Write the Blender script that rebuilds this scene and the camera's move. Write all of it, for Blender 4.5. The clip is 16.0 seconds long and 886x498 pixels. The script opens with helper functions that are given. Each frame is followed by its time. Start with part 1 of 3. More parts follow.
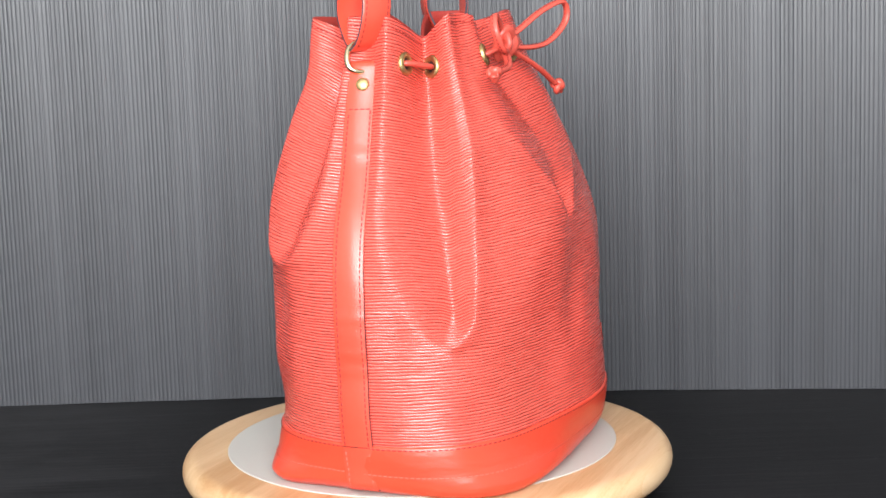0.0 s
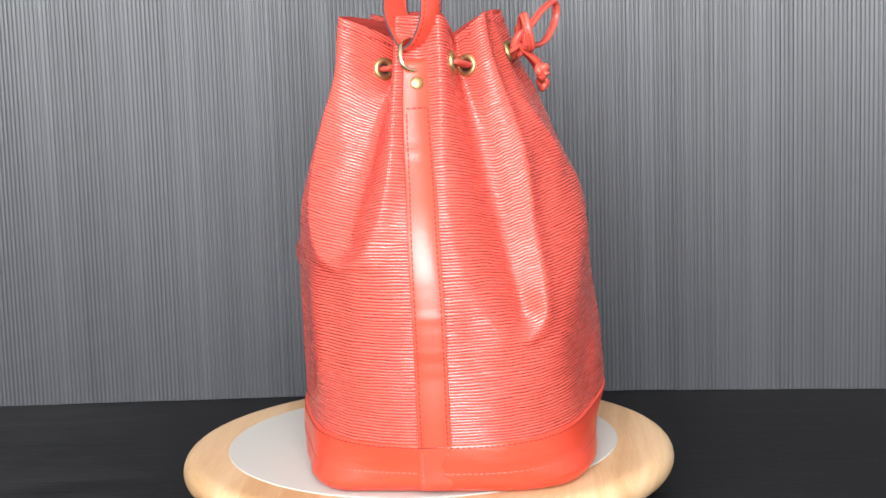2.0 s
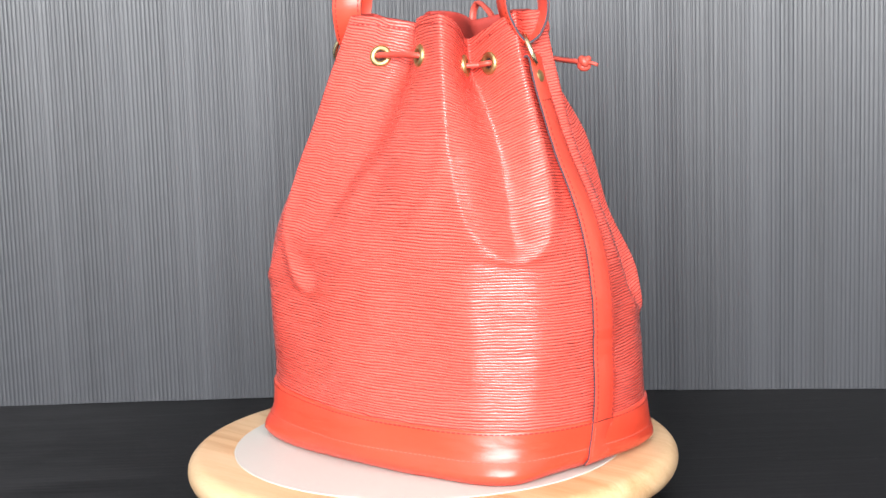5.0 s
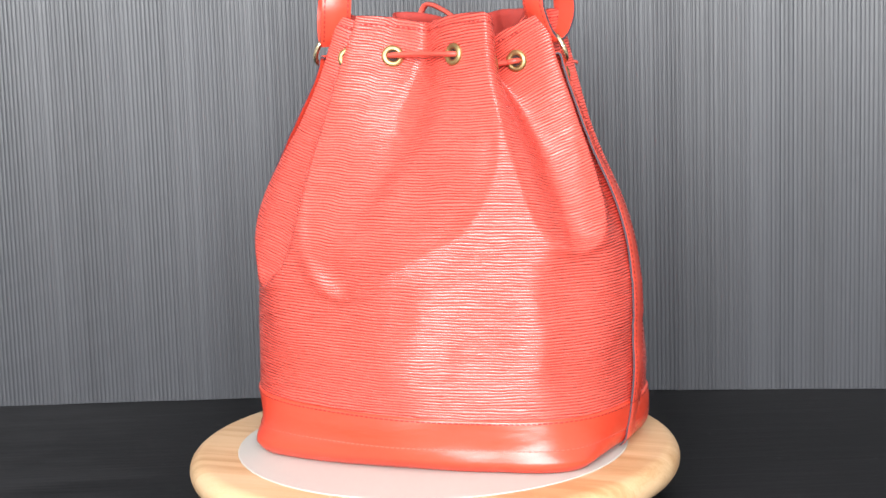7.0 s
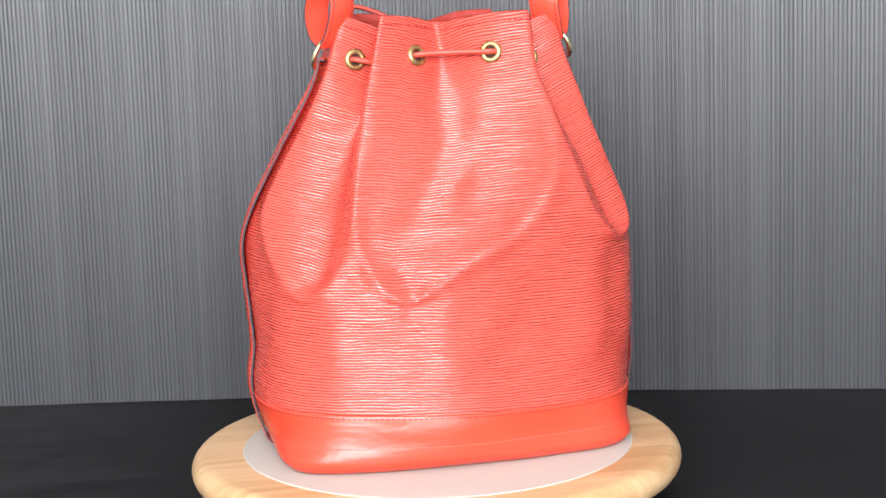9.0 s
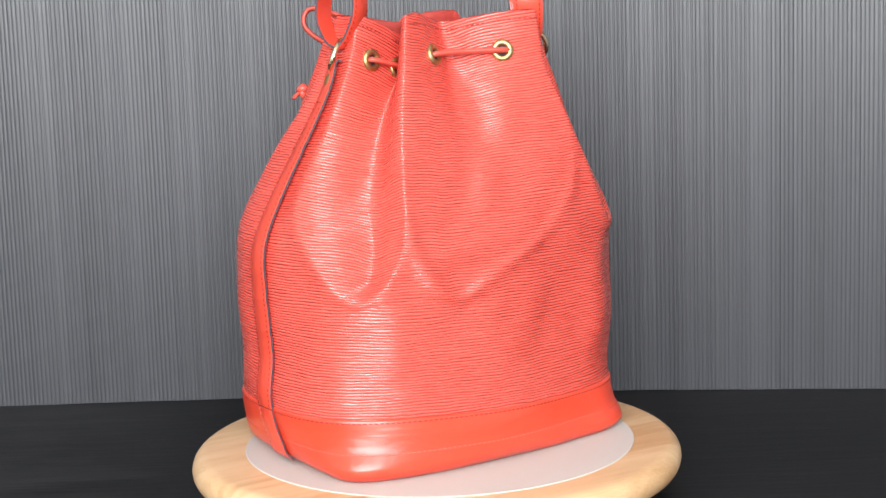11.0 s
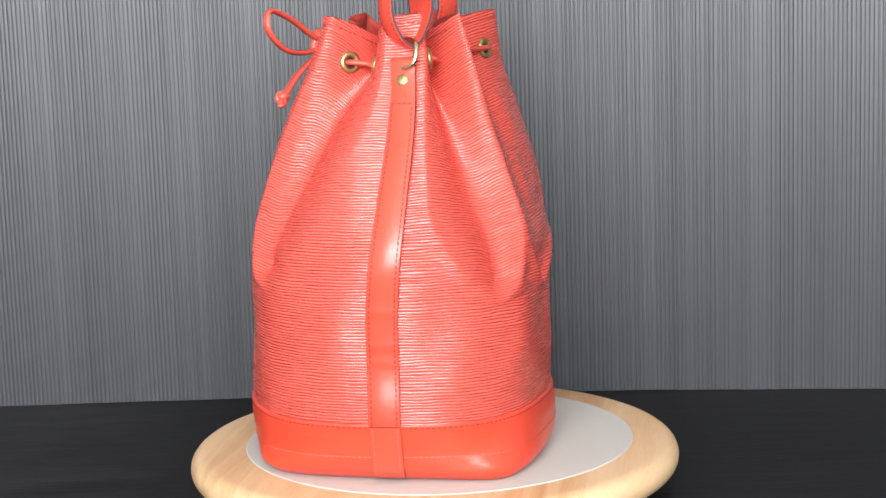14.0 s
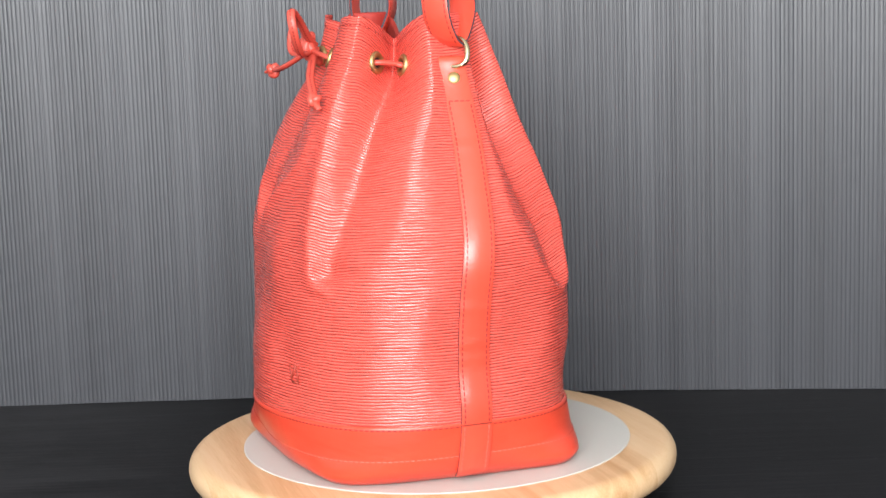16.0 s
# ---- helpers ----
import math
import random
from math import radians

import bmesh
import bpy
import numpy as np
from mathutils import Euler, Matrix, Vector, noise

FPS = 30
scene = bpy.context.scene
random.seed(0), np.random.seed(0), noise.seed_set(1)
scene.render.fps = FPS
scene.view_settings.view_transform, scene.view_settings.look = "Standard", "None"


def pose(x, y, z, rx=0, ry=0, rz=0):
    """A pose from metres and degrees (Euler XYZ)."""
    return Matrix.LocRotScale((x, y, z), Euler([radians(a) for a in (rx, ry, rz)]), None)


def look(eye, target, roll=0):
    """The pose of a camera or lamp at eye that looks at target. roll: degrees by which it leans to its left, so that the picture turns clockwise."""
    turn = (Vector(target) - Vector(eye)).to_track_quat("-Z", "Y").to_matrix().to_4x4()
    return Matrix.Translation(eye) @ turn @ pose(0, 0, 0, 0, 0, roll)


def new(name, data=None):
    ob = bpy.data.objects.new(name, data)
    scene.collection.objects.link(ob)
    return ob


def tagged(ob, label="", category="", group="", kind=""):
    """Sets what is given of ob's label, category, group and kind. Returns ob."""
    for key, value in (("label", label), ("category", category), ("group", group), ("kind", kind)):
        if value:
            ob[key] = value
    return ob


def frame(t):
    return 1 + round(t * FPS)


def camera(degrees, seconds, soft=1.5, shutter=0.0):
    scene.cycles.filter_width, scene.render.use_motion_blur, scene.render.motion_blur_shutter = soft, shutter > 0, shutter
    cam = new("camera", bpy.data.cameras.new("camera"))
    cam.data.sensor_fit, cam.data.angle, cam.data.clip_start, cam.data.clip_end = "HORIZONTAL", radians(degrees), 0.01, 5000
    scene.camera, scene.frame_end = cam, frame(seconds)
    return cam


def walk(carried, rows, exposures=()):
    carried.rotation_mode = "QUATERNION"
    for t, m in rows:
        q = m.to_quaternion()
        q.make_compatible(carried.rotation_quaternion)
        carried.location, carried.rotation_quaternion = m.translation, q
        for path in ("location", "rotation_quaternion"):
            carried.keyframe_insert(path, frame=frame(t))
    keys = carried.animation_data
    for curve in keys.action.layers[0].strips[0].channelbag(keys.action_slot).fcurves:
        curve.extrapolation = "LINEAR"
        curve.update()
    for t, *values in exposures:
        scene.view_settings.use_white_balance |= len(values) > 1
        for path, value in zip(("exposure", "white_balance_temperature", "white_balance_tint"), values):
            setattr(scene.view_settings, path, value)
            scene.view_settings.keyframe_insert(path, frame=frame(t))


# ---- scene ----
cam = camera(30.06, 16.0, soft=1.6)
EYE = (0.0, -1.25, 0.3867)
AIM = (0.01112, -0.2623, 0.2307)
# the clip's camera opens up a little while the pale side turns past
EXPOSURES = [(0, 0.05), (1, 0.07), (2, 0.16), (3, 0.28), (3.5, 0.34), (4.2, 0.35), (6.5, 0.22), (8.5, 0.11), (9.2, 0.07), (11.5, 0.01), (16, 0.00)]
walk(cam, [(0.0, look(EYE, AIM, -1.915)), (16.0, look(EYE, AIM, -1.915))], EXPOSURES)

# ---- world and light ----
world = bpy.data.worlds.new("room_daylight")
scene.world = world
world.use_nodes = True
wn = world.node_tree
sky = wn.nodes.new("ShaderNodeTexSky")
sky.sky_type = "NISHITA"
sky.sun_disc = False
sky.sun_elevation = radians(40)
sky.sun_rotation = radians(200)
wn.nodes["Background"].inputs["Strength"].default_value = 0.12
wn.links.new(sky.outputs["Color"], wn.nodes["Background"].inputs["Color"])


def area_lamp(name, eye, target, sx, sy, watts, colour):
    lamp = bpy.data.lights.new(name, "AREA")
    lamp.shape, lamp.size, lamp.size_y, lamp.energy, lamp.color = "RECTANGLE", sx, sy, watts, colour
    ob = new(name, lamp)
    ob.matrix_world = look(eye, target)
    return ob


# daylight in the opening of the window behind the camera
area_lamp("window_daylight", (-0.22, -2.74, 1.05), (-0.22, 0, 0.9), 2.05, 1.25, 190, (0.968, 0.980, 1.0))


# ---- materials ----
class Nodes:
    """A small wrapper that writes node materials briefly."""

    def __init__(self, name):
        self.mat = bpy.data.materials.new(name)
        self.mat.use_nodes = True
        self.tree = self.mat.node_tree
        self.bsdf = self.tree.nodes["Principled BSDF"]

    def node(self, kind, **settings):
        n = self.tree.nodes.new(kind)
        for key, value in settings.items():
            if key == "operation":
                n.operation = value
            elif key == "data_type":
                n.data_type = value
        return n

    def put(self, value, socket):
        if isinstance(value, bpy.types.NodeSocket):
            self.tree.links.new(value, socket)
        else:
            socket.default_value = value

    def math(self, op, a, b=0.0, c=0.0):
        n = self.node("ShaderNodeMath", operation=op)
        for v, s in zip((a, b, c), n.inputs):
            self.put(v, s)
        return n.outputs[0]

    def coords(self, which="Object", scale=(1, 1, 1), rotation=(0, 0, 0)):
        t = self.node("ShaderNodeTexCoord")
        m = self.node("ShaderNodeMapping")
        m.inputs["Scale"].default_value = scale
        m.inputs["Rotation"].default_value = rotation
        self.tree.links.new(t.outputs[which], m.inputs["Vector"])
        return m.outputs["Vector"]

    def noise(self, vector, scale, detail=3.0, rough=0.55, distortion=0.0):
        n = self.node("ShaderNodeTexNoise")
        self.put(vector, n.inputs["Vector"])
        n.inputs["Scale"].default_value = scale
        n.inputs["Detail"].default_value = detail
        n.inputs["Roughness"].default_value = rough
        n.inputs["Distortion"].default_value = distortion
        return n.outputs["Fac"]

    def ramp(self, fac, stops):
        n = self.node("ShaderNodeValToRGB")
        while len(n.color_ramp.elements) < len(stops):
            n.color_ramp.elements.new(0.5)
        for e, (pos, col) in zip(n.color_ramp.elements, stops):
            e.position, e.color = pos, (*col, 1)
        self.put(fac, n.inputs["Fac"])
        return n.outputs["Color"]

    def span(self, fac, lo, hi):
        n = self.node("ShaderNodeMapRange")
        self.put(fac, n.inputs["Value"])
        n.inputs["To Min"].default_value, n.inputs["To Max"].default_value = lo, hi
        return n.outputs["Result"]

    def bump(self, height, distance, strength=1.0, under=None):
        n = self.node("ShaderNodeBump")
        n.inputs["Distance"].default_value, n.inputs["Strength"].default_value = distance, strength
        self.put(height, n.inputs["Height"])
        if under is not None:
            self.put(under, n.inputs["Normal"])
        return n.outputs["Normal"]

    def done(self, colour, rough, normal=None, metal=0.0, specular=0.5, coat=0.0):
        b = self.bsdf.inputs
        b["Coat Weight"].default_value, b["Coat Roughness"].default_value = coat, 0.30
        self.put(colour if isinstance(colour, bpy.types.NodeSocket) else (*colour, 1), b["Base Color"])
        self.put(rough, b["Roughness"])
        b["Metallic"].default_value = metal
        b["Specular IOR Level"].default_value = specular
        if normal is not None:
            self.put(normal, b["Normal"])
        return self.mat


def ribbed_leather():
    """Red leather with the embossed grain of fine wavy horizontal ridges; UV is in metres along the hide."""
    k = Nodes("ribbed_red_leather")
    uv = k.coords("UV")
    broad = k.noise(k.coords("UV", (10, 34, 1)), 1.0, 3.0, 0.6)
    fine = k.noise(k.coords("UV", (45, 90, 1)), 1.0, 2.0, 0.5)
    sep = k.node("ShaderNodeSeparateXYZ")
    k.tree.links.new(uv, sep.inputs[0])
    v = k.math("MULTIPLY_ADD", broad, 0.0046, sep.outputs["Y"])
    v = k.math("MULTIPLY_ADD", fine, 0.0019, v)
    wave = k.math("SINE", k.math("MULTIPLY", v, 2 * math.pi / 0.00212))
    wave = k.math("MULTIPLY_ADD", wave, 0.5, 0.5)
    ridge = k.math("POWER", wave, 0.55)
    streak = k.noise(k.coords("UV", (34, 1250, 1)), 1.0, 2.0, 0.6)
    height = k.math("MULTIPLY_ADD", streak, 0.55, ridge)
    pores = k.noise(uv, 1800.0, 2.0)
    height = k.math("MULTIPLY_ADD", pores, 0.06, height)
    tone = k.noise(k.coords("Object"), 9.0, 4.0)
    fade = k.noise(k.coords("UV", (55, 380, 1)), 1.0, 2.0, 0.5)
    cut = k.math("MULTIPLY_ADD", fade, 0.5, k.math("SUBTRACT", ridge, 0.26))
    # dark groove dye, deepened so the colour also carries the grooves' shade
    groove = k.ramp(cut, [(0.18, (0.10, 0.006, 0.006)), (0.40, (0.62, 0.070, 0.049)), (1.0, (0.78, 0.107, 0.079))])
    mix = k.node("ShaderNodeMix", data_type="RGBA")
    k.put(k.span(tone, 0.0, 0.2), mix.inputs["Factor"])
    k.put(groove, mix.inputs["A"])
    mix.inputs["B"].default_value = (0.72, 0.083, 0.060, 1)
    lumps = k.bump(k.noise(k.coords("Object"), 17.0, 2.0, 0.4, 0.3), 0.0022, 1.0)
    relief = k.bump(height, 0.00034, 1.0, lumps)
    k.put(relief, k.bsdf.inputs["Coat Normal"])
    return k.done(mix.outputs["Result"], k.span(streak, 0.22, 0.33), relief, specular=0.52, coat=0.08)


def smooth_leather(name, base, low, high, crease=0.0009):
    k = Nodes(name)
    o = k.coords("Object")
    broad = k.noise(k.coords("Object", (16, 16, 46)), 1.0, 3.0, 0.5, 0.4)
    grain = k.noise(o, 1500.0, 2.0)
    n = k.bump(broad, crease, 0.6)
    n = k.bump(grain, 0.00008, 0.6, n)
    tone = k.noise(o, 14.0, 5.0)
    dark = tuple(c * 0.86 for c in base)
    colour = k.ramp(tone, [(0.3, dark), (0.7, base)])
    return k.done(colour, k.span(broad, low, high), n, specular=0.55)


def simple(name, base, rough, metal=0.0, scale=200.0, depth=0.0, vary=0.2):
    k = Nodes(name)
    o = k.coords("Object")
    n = k.noise(o, scale, 4.0)
    colour = k.ramp(n, [(0.25, tuple(c * (1 - vary) for c in base)), (0.75, base)])
    return k.done(colour, k.span(n, rough * 0.85, min(1.0, rough * 1.15)), k.bump(n, depth) if depth else None, metal)


def pine():
    """Glued pine staves: wide soft grain along x, each stave a little different."""
    k = Nodes("pine_wood")
    o = k.coords("Object")
    sep = k.node("ShaderNodeSeparateXYZ")
    k.tree.links.new(o, sep.inputs[0])
    stave = k.math("FLOOR", k.math("DIVIDE", k.math("ADD", sep.outputs["Y"], 0.5), 0.062))
    white = k.node("ShaderNodeTexWhiteNoise")
    white.noise_dimensions = "1D"
    k.put(stave, white.inputs["W"])
    comb = k.node("ShaderNodeCombineXYZ")
    k.put(k.math("MULTIPLY", sep.outputs["X"], 2.2), comb.inputs[0])
    k.put(k.math("MULTIPLY_ADD", white.outputs["Value"], 7.0, k.math("MULTIPLY", sep.outputs["Y"], 30.0)), comb.inputs[1])
    k.put(k.math("MULTIPLY", sep.outputs["Z"], 30.0), comb.inputs[2])
    g = k.noise(comb.outputs[0], 1.0, 5.0, 0.6, 0.8)
    fibre = k.noise(k.coords("Object", (40, 900, 900)), 1.0, 3.0)
    blot = k.noise(o, 7.0, 3.0)
    v = k.math("ADD", k.math("MULTIPLY_ADD", fibre, 0.22, g), k.math("MULTIPLY_ADD", white.outputs["Value"], 0.16, k.math("MULTIPLY", blot, 0.15)))
    colour = k.ramp(v, [(0.45, (0.72, 0.53, 0.335)), (0.74, (0.66, 0.44, 0.245)), (0.97, (0.50, 0.28, 0.125))])
    return k.done(colour, k.span(fibre, 0.34, 0.5), k.bump(fibre, 0.0001, 0.5))


def black_wood():
    k = Nodes("black_stained_wood")
    o = k.coords("Object", (1.2, 55, 55))
    g = k.noise(o, 4.0, 5.0, 0.65, 0.3)
    b = k.noise(k.coords("Object"), 3.0, 4.0)
    speck = k.ramp(k.noise(k.coords("Object"), 210.0, 1.0), [(0.735, (0, 0, 0)), (0.78, (0.55, 0.55, 0.55))])
    sep = k.node("ShaderNodeSeparateXYZ")
    k.tree.links.new(k.coords("Object"), sep.inputs[0])
    # paler grey towards the left, broken up by noise
    paler_left = k.ramp(k.math("MULTIPLY_ADD", k.noise(k.coords("Object", (9, 26, 1)), 1.0, 4.0, 0.65), 0.5, k.math("MULTIPLY", sep.outputs["X"], -1.0)),
                   [(0.50, (0, 0, 0)), (0.85, (0.30, 0.30, 0.30))])
    base = k.ramp(k.math("MULTIPLY_ADD", b, 0.3, g), [(0.42, (0.0022, 0.0022, 0.0026)), (0.70, (0.0062, 0.0062, 0.0072)), (0.88, (0.026, 0.025, 0.027))])
    mix = k.node("ShaderNodeMix", data_type="RGBA")
    k.put(k.math("MAXIMUM", speck, paler_left), mix.inputs["Factor"])
    k.put(base, mix.inputs["A"])
    mix.inputs["B"].default_value = (0.10, 0.10, 0.105, 1)
    return k.done(mix.outputs["Result"], k.span(g, 0.42, 0.66), k.bump(g, 0.0005, 0.8), specular=0.16)


def panel_plastic():
    k = Nodes("charcoal_corrugated_plastic")
    tall = k.noise(k.coords("Object", (45, 45, 1.2)), 1.0, 2.0, 0.5)
    smear = k.noise(k.coords("Object", (4, 4, 1.5)), 1.0, 4.0)
    colour = k.ramp(k.math("MULTIPLY_ADD", smear, 0.5, tall), [(0.45, (0.026, 0.0272, 0.0315)), (0.95, (0.0375, 0.0393, 0.0452))])
    scratch = k.noise(k.coords("Object", (500, 500, 25)), 1.0, 3.0)
    return k.done(colour, k.span(smear, 0.34, 0.48), k.bump(scratch, 0.0001, 0.5), specular=0.64)


RIBBED = ribbed_leather()
SMOOTH = smooth_leather("smooth_red_leather", (0.72, 0.070, 0.038), 0.27, 0.38)
BAND = smooth_leather("glossy_red_leather", (0.70, 0.062, 0.030), 0.24, 0.38, 0.0022)
CORD = smooth_leather("red_cord_leather", (0.62, 0.085, 0.058), 0.32, 0.48, 0.0004)
LINING = simple("red_lining", (0.36, 0.03, 0.02), 0.75, 0, 500, 0.0002)
EDGE = simple("raw_leather_edge", (0.055, 0.045, 0.06), 0.7, 0, 900, 0.0002, 0.4)
BRASS = simple("worn_brass", (0.52, 0.39, 0.18), 0.46, 1.0, 300, 0.00005, 0.25)
PALE_BRASS = simple("pale_brass", (0.72, 0.60, 0.38), 0.26, 1.0, 300, 0.00005, 0.2)
THREAD = simple("red_thread", (0.62, 0.11, 0.075), 0.7, 0, 2000)
DARK_THREAD = simple("dark_red_thread", (0.30, 0.018, 0.014), 0.7, 0, 2000)
HOLE_SHADE = simple("eyelet_shadow", (0.03, 0.012, 0.01), 0.8, 0)
PINE = pine()
MAT_WHITE = simple("white_mat", (0.53, 0.522, 0.478), 0.6, 0, 350, 0.00008, 0.04)
BLACK_WOOD = black_wood()
PANEL = panel_plastic()
WALL = simple("wall_paint", (0.50, 0.50, 0.505), 0.85, 0, 60, 0.0005, 0.06)
CEILING = simple("ceiling_paint", (0.62, 0.62, 0.61), 0.9, 0, 60, 0.0005, 0.05)
FLOORING = simple("grey_flooring", (0.30, 0.28, 0.26), 0.6, 0, 12, 0.0003, 0.2)
EMBOSS = simple("darkened_emboss", (0.40, 0.05, 0.03), 0.5, 0)


# ---- mesh helpers ----
def mesh_from(name, verts, faces, mats, smooth=True, uv=None, slots=None):
    me = bpy.data.meshes.new(name)
    me.from_pydata([tuple(map(float, v)) for v in verts], [], [tuple(map(int, f)) for f in faces])
    for m in mats:
        me.materials.append(m)
    if smooth:
        me.polygons.foreach_set("use_smooth", np.ones(len(me.polygons), dtype=bool))
    if slots is not None:
        me.polygons.foreach_set("material_index", np.array(slots, dtype=np.int32))
    if uv is not None:
        layer = me.uv_layers.new(name="UVMap")
        idx = np.zeros(len(me.loops), dtype=np.int32)
        me.loops.foreach_get("vertex_index", idx)
        layer.data.foreach_set("uv", np.asarray(uv, dtype=np.float32)[idx].ravel())
    me.update()
    return me


def child(name, mesh, parent, label=""):
    ob = new(name, mesh)
    ob.parent = parent
    if label:
        tagged(ob, label)
    return ob


def part(name, bm, material, parent, label="", smooth=True):
    me = bpy.data.meshes.new(name)
    for f in bm.faces:
        f.smooth = smooth
    bm.to_mesh(me)
    bm.free()
    me.materials.append(material)
    return child(name, me, parent, label)


def grid_faces(rows, cols, closed):
    f = []
    n = cols if closed else cols - 1
    for i in range(rows - 1):
        for j in range(n):
            a, b = i * cols + j, i * cols + (j + 1) % cols
            f.append((a, b, b + cols, a + cols))
    return f


def box(bm, sx, sy, sz, m, bevel=0.0):
    r = bmesh.ops.create_cube(bm, size=1.0, matrix=m @ Matrix.Diagonal((sx, sy, sz, 1)))
    if bevel:
        edges = list({e for v in r["verts"] for e in v.link_edges})
        bmesh.ops.bevel(bm, geom=edges, offset=bevel, segments=2, affect="EDGES", profile=0.5)


def spin(profile, steps=96):
    """A closed body of revolution about z from (radius, z) pairs running from the axis at the top to the axis below."""
    verts, faces = [], []
    n = len(profile)
    for j in range(steps):
        a = 2 * math.pi * j / steps
        verts += [(r * math.cos(a), r * math.sin(a), z) for r, z in profile]
    for j in range(steps):
        k = (j + 1) % steps
        for i in range(n - 1):
            faces.append((j * n + i, j * n + i + 1, k * n + i + 1, k * n + i))
    bm = bmesh.new()
    vs = [bm.verts.new(v) for v in verts]
    for f in faces:
        bm.faces.new([vs[i] for i in f])
    bmesh.ops.remove_doubles(bm, verts=bm.verts, dist=1e-6)
    bmesh.ops.recalc_face_normals(bm, faces=bm.faces)
    return bm


def spline(points, steps):
    """A smooth open curve through the points."""
    p = [Vector(q) for q in points]
    p = [p[0] * 2 - p[1]] + p + [p[-1] * 2 - p[-2]]
    out = []
    for i in range(1, len(p) - 2):
        for s in range(steps):
            t = s / steps
            out.append(0.5 * ((2 * p[i]) + (p[i + 1] - p[i - 1]) * t + (2 * p[i - 1] - 5 * p[i] + 4 * p[i + 1] - p[i + 2]) * t * t
                              + (-p[i - 1] + 3 * p[i] - 3 * p[i + 1] + p[i + 2]) * t ** 3))
    out.append(p[-2])
    return out


def tube(path, radius, sides=10, flat=1.0, closed=False, up=(0, 0, 1)):
    """A round or flattened cord swept along the path."""
    bm = bmesh.new()
    n = len(path)
    rings = []
    ref = Vector(up)
    for i, p in enumerate(path):
        a = path[(i - 1) % n] if closed or i > 0 else path[0]
        b = path[(i + 1) % n] if closed or i < n - 1 else path[-1]
        d = (b - a).normalized()
        side = d.cross(ref)
        if side.length < 1e-4:
            side = d.orthogonal()
        side.normalize()
        top = side.cross(d)
        ref = top
        rings.append([bm.verts.new(p + side * (radius * math.cos(t)) + top * (radius * flat * math.sin(t)))
                      for t in [2 * math.pi * k / sides for k in range(sides)]])
    m = n if closed else n - 1
    for i in range(m):
        for k in range(sides):
            bm.faces.new((rings[i][k], rings[i][(k + 1) % sides], rings[(i + 1) % n][(k + 1) % sides], rings[(i + 1) % n][k]))
    if not closed:
        bm.faces.new(rings[0][::-1])
        bm.faces.new(rings[-1])
    bmesh.ops.recalc_face_normals(bm, faces=bm.faces)
    return bm


def ribbon(name, path, sides, outs, width, thick, parent, mats, label="", taper=1.0):
    """A leather strip: path points, a sideways and an outward direction for each; cut edges take the second material."""
    verts, faces, slots = [], [], []
    prof = [(-0.5, 0.0), (-0.5, 0.72), (-0.46, 1.0), (0.46, 1.0), (0.5, 0.72), (0.5, 0.0), (0.44, -0.05), (-0.44, -0.05)]
    kinds = [1, 0, 0, 0, 1, 0, 0, 0]
    n = len(prof)
    for i, (p, s, o) in enumerate(zip(path, sides, outs)):
        w = width * (1 + (taper - 1) * max(0.0, i / len(path) - 0.4) / 0.6)
        verts += [p + s * (a * w) + o * (b * thick) for a, b in prof]
    for i in range(len(path) - 1):
        for k in range(n):
            a, b = i * n + k, i * n + (k + 1) % n
            faces.append((a, b, b + n, a + n))
            slots.append(kinds[k])
    faces.append(tuple(range(n))[::-1])
    faces.append(tuple((len(path) - 1) * n + k for k in range(n)))
    slots += [1, 1]
    me = mesh_from(name, verts, faces, mats, True, None, slots)
    bm = bmesh.new()
    bm.from_mesh(me)
    bmesh.ops.recalc_face_normals(bm, faces=bm.faces)
    bm.to_mesh(me)
    bm.free()
    me.set_sharp_from_angle(angle=radians(50))
    return child(name, me, parent, label)


# ---- the room and the set ----
TABLE_EDGE = 0.75


def room():
    def slab(name, sx, sy, sz, x, y, z, material, label):
        bm = bmesh.new()
        box(bm, sx, sy, sz, pose(x, y, z))
        me = bpy.data.meshes.new(name)
        bm.to_mesh(me)
        bm.free()
        me.materials.append(material)
        return tagged(new(name, me), label, kind="structure")
    slab("floor", 4.4, 4.4, 0.1, 0, -0.8, -0.8, FLOORING, "plain grey floor of the photo room")
    slab("ceiling", 4.4, 4.4, 0.1, 0, -0.8, 1.82, CEILING, "plain white painted ceiling of the room")
    slab("wall_north", 4.2, 0.1, 2.52, 0, 1.25, 0.51, WALL, "plain off-white painted wall behind the backdrop")
    slab("wall_east", 0.1, 4.2, 2.52, 2.15, -0.8, 0.51, WALL, "plain off-white painted side wall")
    slab("wall_west", 0.1, 4.2, 2.52, -2.15, -0.8, 0.51, WALL, "plain off-white painted side wall")
    bm = bmesh.new()
    x0, x1, z0, z1 = -1.27, 0.83, 0.38, 1.72
    for a, b, c, d in ((-2.1, x0, -0.75, 1.77), (x1, 2.1, -0.75, 1.77), (x0, x1, -0.75, z0), (x0, x1, z1, 1.77)):
        box(bm, b - a, 0.1, d - c, pose((a + b) / 2, -2.85, (c + d) / 2))
    me = bpy.data.meshes.new("wall_south")
    bm.to_mesh(me)
    bm.free()
    me.materials.append(WALL)
    tagged(new("wall_south", me), "plain off-white wall with a wide window opening", kind="structure")


